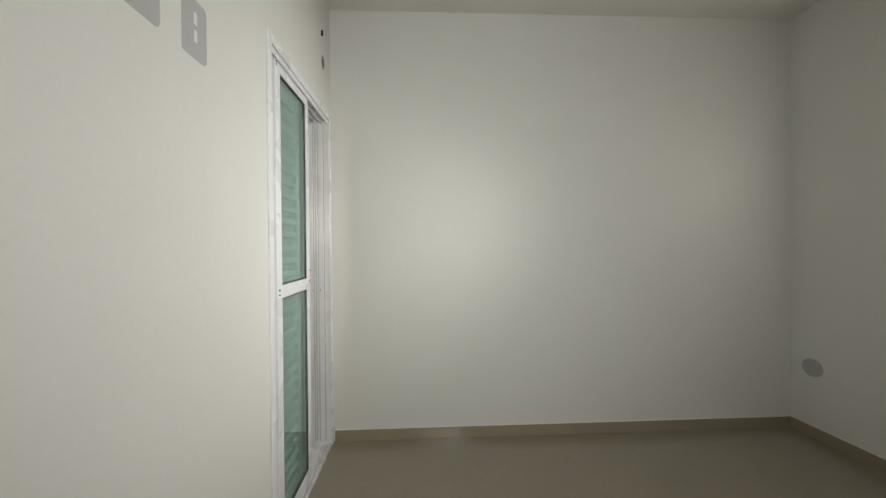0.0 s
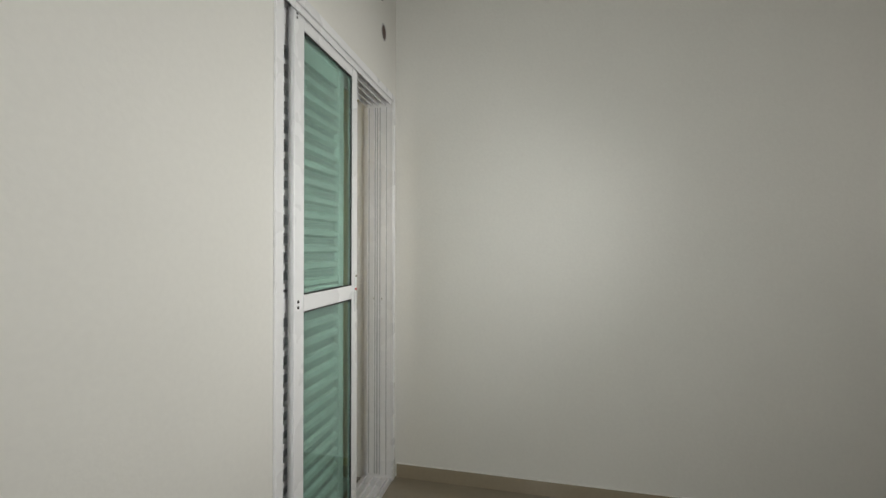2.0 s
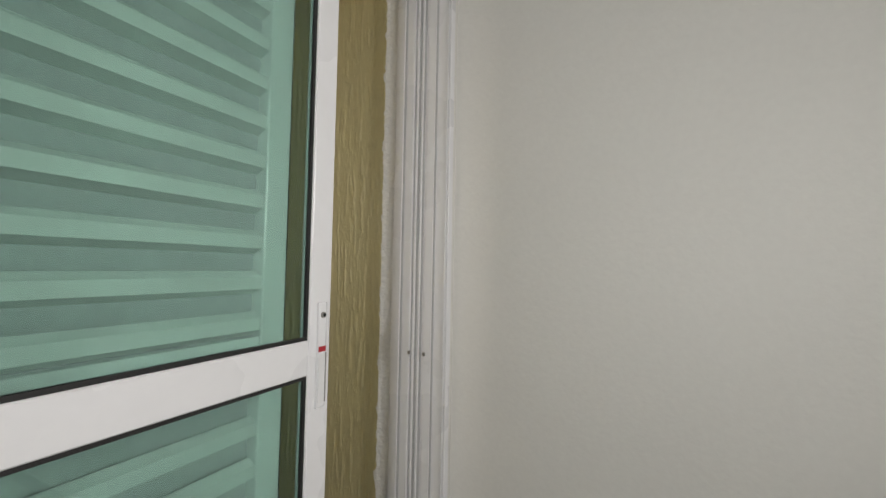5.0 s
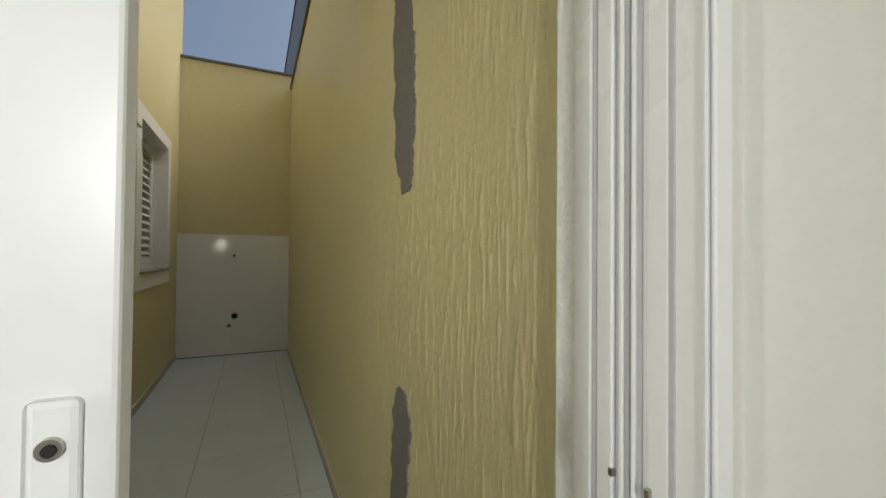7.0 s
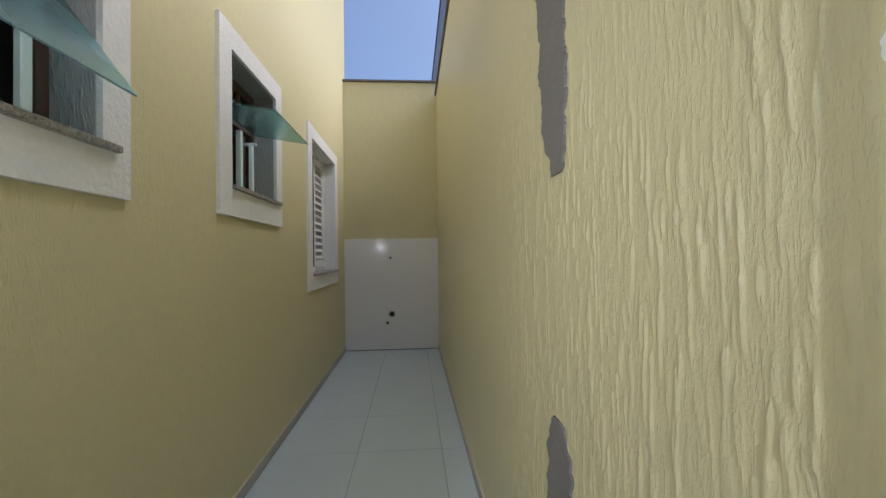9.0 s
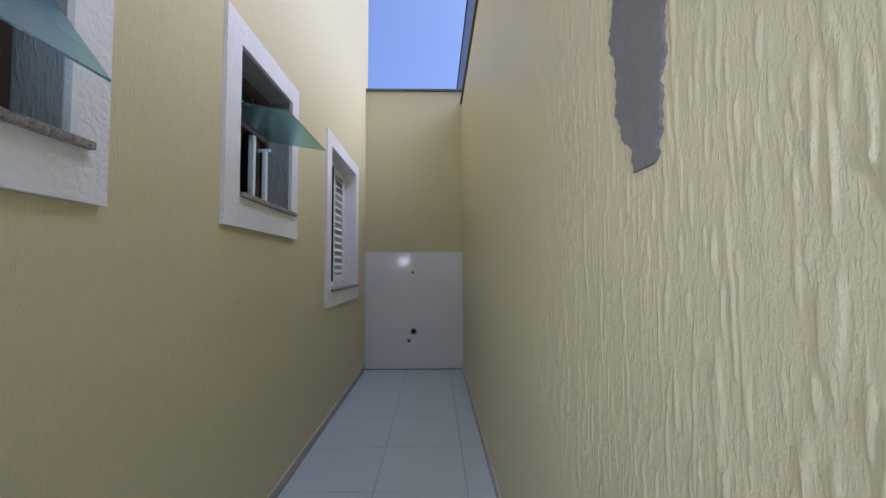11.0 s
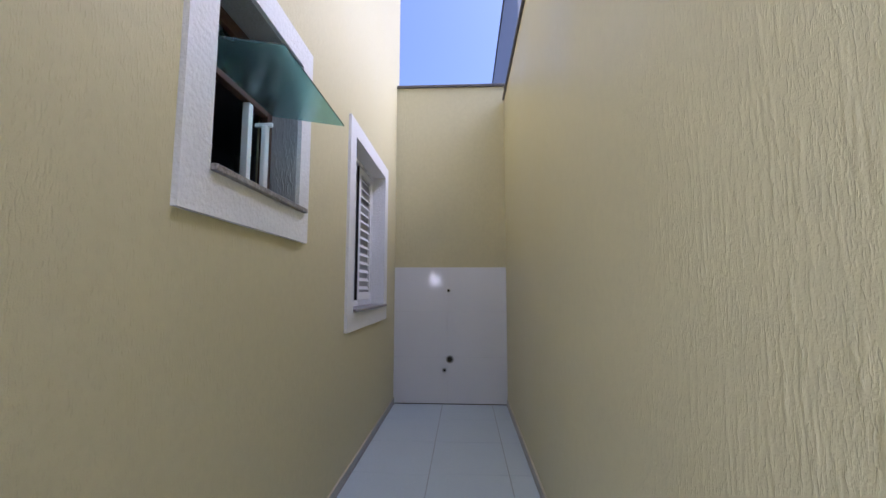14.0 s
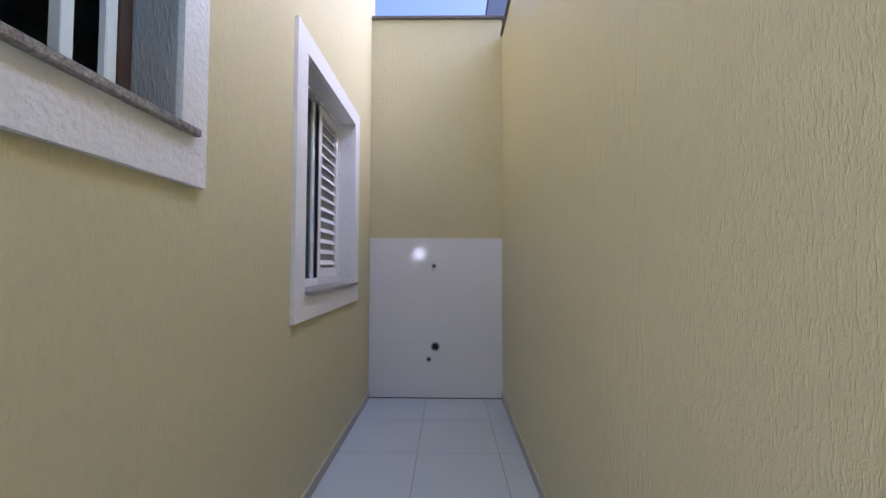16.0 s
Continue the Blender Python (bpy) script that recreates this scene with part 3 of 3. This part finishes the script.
# ---- wall patches and small fittings ----
def ragged_patch(name, outline_y, z0, z1, width, mat, label, seed, steps=60, taper_low=0.0, taper_high=0.0, jag=0.007, drift=0.012):
    """A strip of filler 6 mm proud of the boundary wall, with torn edges."""
    rnd = random.Random(seed)
    bm = bmesh.new()
    left, right = [], []
    wa = wb = 0.0
    for k in range(steps + 1):
        s = k / steps
        z = z0 + (z1 - z0) * s
        wa = 0.80 * wa + rnd.uniform(-jag, jag)
        wb = 0.80 * wb + rnd.uniform(-jag, jag)
        half = width / 2
        near = far = half
        if taper_low and s < taper_low:
            q = s / taper_low
            near, far = half * (0.55 + 0.45 * q ** 0.7), half * (0.30 + (0.25 if q < 0.45 else 0.70) * q)
        if taper_high and 1 - s < taper_high:
            q = (1 - s) / taper_high
            near, far = half * (0.25 + 0.75 * q ** 0.5), half * (0.45 + 0.55 * q)
        c = outline_y + drift * math.sin(3.1 * s * 3 + seed)
        left.append((c - near + wa, z))
        right.append((c + far + wb, z))
    rows = []
    for (ya, z), (yb, _) in zip(left, right):
        rows.append([bm.verts.new((0.0, ya, z)), bm.verts.new((-0.0060, ya + 0.003, z)), bm.verts.new((-0.0064, yb - 0.003, z)), bm.verts.new((0.0, yb, z))])
    for p, q in zip(rows, rows[1:]):
        for k in range(3):
            bm.faces.new([p[k], p[k + 1], q[k + 1], q[k]])
    bm.faces.new(rows[0])
    bm.faces.new(rows[-1])
    return tagged(mesh_object(name, bm, mat), label, "wall patch", "cement patches")


ragged_patch("cement_patch", 0.935, 1.475, 2.75, 0.178, M_CEMENT, "grey cement strip filling a chase in the yellow wall", 4, 190, taper_low=0.10)
ragged_patch("cement_patch", 0.94, 0.07, 0.885, 0.15, M_CEMENT, "grey cement strip low on the yellow wall", 9, 120, taper_high=0.12)


edge = ragged_patch("plaster_edge", OUT + 0.004, 0.07, 2.165, 0.018, M_BAND, "ragged white plaster edge where the render starts", 21, 420, jag=0.0042, drift=0.0)
tagged(edge, group="plaster edges", category="plaster edge", kind="structure")


def filler_spot(x0, x1, z0, z1, marks):
    r = 0.018
    bm = bmesh.new()
    pts = []
    for cx, cz, s in ((x1 - r, z0 + r, -90), (x1 - r, z1 - r, 0), (x0 + r * 0.4, z1 - r * 0.4, 90), (x0 + r * 0.4, z0 + r * 0.4, 180)):
        for k in range(5):
            q = radians(s + 22.5 * k)
            rr = r if cx > (x0 + x1) / 2 else r * 0.4
            pts.append((cx + rr * math.cos(q), cz + rr * math.sin(q)))
    top = [bm.verts.new((x, -0.0015, z)) for x, z in pts]
    low = [bm.verts.new((x, 0.0, z)) for x, z in pts]
    bm.faces.new(top)
    for k in range(len(pts)):
        bm.faces.new([top[k], top[(k + 1) % len(pts)], low[(k + 1) % len(pts)], low[k]])
    s = tagged(mesh_object("filler_patch", bm, M_SPACKLE), "grey filler patch over a switch box on the wall", "wall patch", "filler patches")
    if marks:
        for z in ((z0 + z1) / 2 - 0.035, (z0 + z1) / 2 + 0.012):
            part("mark", box(x0 + 0.055, x0 + 0.070, -0.0026, -0.0014, z, z + 0.032, 0.0005), M_PAINT, s, "white paint mark")


filler_spot(-1.665, -1.545, 1.83, 1.99, True)
filler_spot(-1.885, -1.752, 1.83, 1.99, False)

hole = thing("wall_cable_hole", "small brown-edged cable hole above the door", "cable hole", at=(-0.165, 0, 2.463))
bm = tube(0.046, 0.036, 0.002)
bm.transform(Matrix.Diagonal((0.75, 1, 1, 1)))
part("rim", bm, M_SPACKLE, hole, "rough grey filler rim")
bm = disc(0.0365, -0.0006, thick=0.001)
bm.transform(Matrix.Diagonal((0.75, 1, 1, 1)))
part("bore", bm, M_BROWN, hole)
tagged(mesh_object("wall_hook", box(-0.204, -0.196, -0.012, 0.0, 2.612, 2.645, 0.002), M_HOLE), "small dark cable stub on the wall", "cable stub")

bm = disc(0.075, 0.0, 24, 0.003)
bm.transform(Matrix.Translation((-0.13, BY + 0.0015, 0.485)) @ Matrix.Diagonal((1, 1, 0.8, 1)))
tagged(mesh_object("filler_patch", bm, M_SPACKLE), "grey filler smear low on the bedroom wall", "wall patch", "filler patches")


def pipe_stub(x, z, r0, r1, name, label, long):
    p = thing(name, label, "pipe", at=(x, L - 0.014, z))
    part("ring", tube(r0, r1, long, 24), M_PVC if r0 > 0.03 else M_BRASS, p)
    part("bore", disc(r1 + 0.0004, -0.003, 24), M_HOLE, p)
    return p


pipe_stub(-0.642, 0.49, 0.044, 0.030, "drain_pipe", "grey waste pipe outlet in the white tiled wall", 0.012)
pipe_stub(-0.655, 1.259, 0.021, 0.013, "water_outlet", "small water outlet in the white tiled wall", 0.03)
pipe_stub(-0.703, 0.372, 0.024, 0.016, "water_outlet", "small low water outlet in the white tiled wall", 0.03)


# body and glowing face of an added stand-in panel
def stand_in_lamp(x, y, z, size, turn, label):
    w = thing("fill_lamp", label, "wall lamp", "panel lamps")
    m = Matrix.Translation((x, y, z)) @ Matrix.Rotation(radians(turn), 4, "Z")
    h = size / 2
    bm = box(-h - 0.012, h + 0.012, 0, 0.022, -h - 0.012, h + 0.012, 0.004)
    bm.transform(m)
    part("housing", bm, M_FILL_BODY, w)
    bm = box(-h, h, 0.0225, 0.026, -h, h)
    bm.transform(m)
    part("diffuser", bm, M_FILL_GLOW, w, "added glowing square face")


# added panels, kept out of view; the rooms have no known lamps here
stand_in_lamp(BBACK, FILL_WEST[1], FILL_WEST[2], 0.2, -90, "added square lit panel standing in for a carried light")
stand_in_lamp(FILL_SOUTH[0], BY, FILL_SOUTH[2], 0.2, 0, "added square lit panel standing in for a carried light")
# added panel outside, always behind the viewer
stand_in_lamp(FILL_YARD[0], OUT, FILL_YARD[2], 0.12, 0, "added small lit panel beside the door, for a carried light")

# ---- skirting and tiles of the passage ----
for nm, x0, x1 in (("skirting_passage_left", XL, XL + 0.012), ("skirting_passage_right", -0.012, 0.0)):
    sk = structure(nm, box(x0, x1, OUT, L - 0.014, 0.0, 0.058, 0.0015), M_SKIRT, "grey tile skirting along the passage", "skirting")
    part("bead", box(x0 + (0.0 if x0 < -1 else 0.001), x1 - (0.001 if x0 < -1 else 0.0), OUT, L - 0.014, 0.0585, 0.068, 0.002), M_SKIRT_TOP, sk, "cream mortar bead")

bed = structure("floor_passage", box(XL, 0.0, OUT, L, -0.1, -0.0025), M_JOINT, "pale porcelain tiled floor of the passage", "floor")
tiles = {}


def floor_tile(x0, x1, y0, y1):
    g = 0.0016
    key = (round(x1 - x0, 3), round(y1 - y0, 3))
    if key not in tiles:
        h, k = (x1 - x0) / 2 - g, (y1 - y0) / 2 - g
        tiles[key] = part("tile", box(-h, h, -k, k, -0.012, 0.0, 0.0012), M_TILE, bed)
        ob = tiles[key]
    else:
        ob = new("tile", tiles[key].data)
        ob.parent = bed
    ob.location = ((x0 + x1) / 2, (y0 + y1) / 2, random.uniform(-0.0004, 0.0))


xs = [XL + 0.012, -0.725, -0.172, -0.012]
rows_y = [L - 0.014]
y = 5.085
while y > OUT:
    rows_y.append(y)
    y -= 0.597
rows_y.append(OUT)
for ya, yb in zip(rows_y[1:], rows_y):
    for xa, xb in zip(xs, xs[1:]):
        floor_tile(xa, xb, ya, yb)
structure("floor_gap", box(XL, 0.0, L - 0.013, L - 0.0095, -0.002, 0.006), M_HOLE, "dark open joint at the foot of the tiled wall", "trim")

tiled = structure("wall_tiling", box(XL, 0.0, L - 0.008, L, 0.006, TILE_TOP - 0.002), M_WJOINT, "glossy white ceramic tiling on the end wall", "wall tiles")
cols = [XL + 0.001, -0.672, -0.001]
for xa, xb in zip(cols, cols[1:]):
    for k in range(3):
        z0, z1 = 0.008 + k * (TILE_TOP - 0.008) / 3, 0.008 + (k + 1) * (TILE_TOP - 0.008) / 3
        part("tile", box(xa + 0.0006, xb - 0.0006, L - 0.0135, L - 0.0075, z0 + 0.0005, z1 - 0.0005, 0.0008), M_WTILE, tiled)
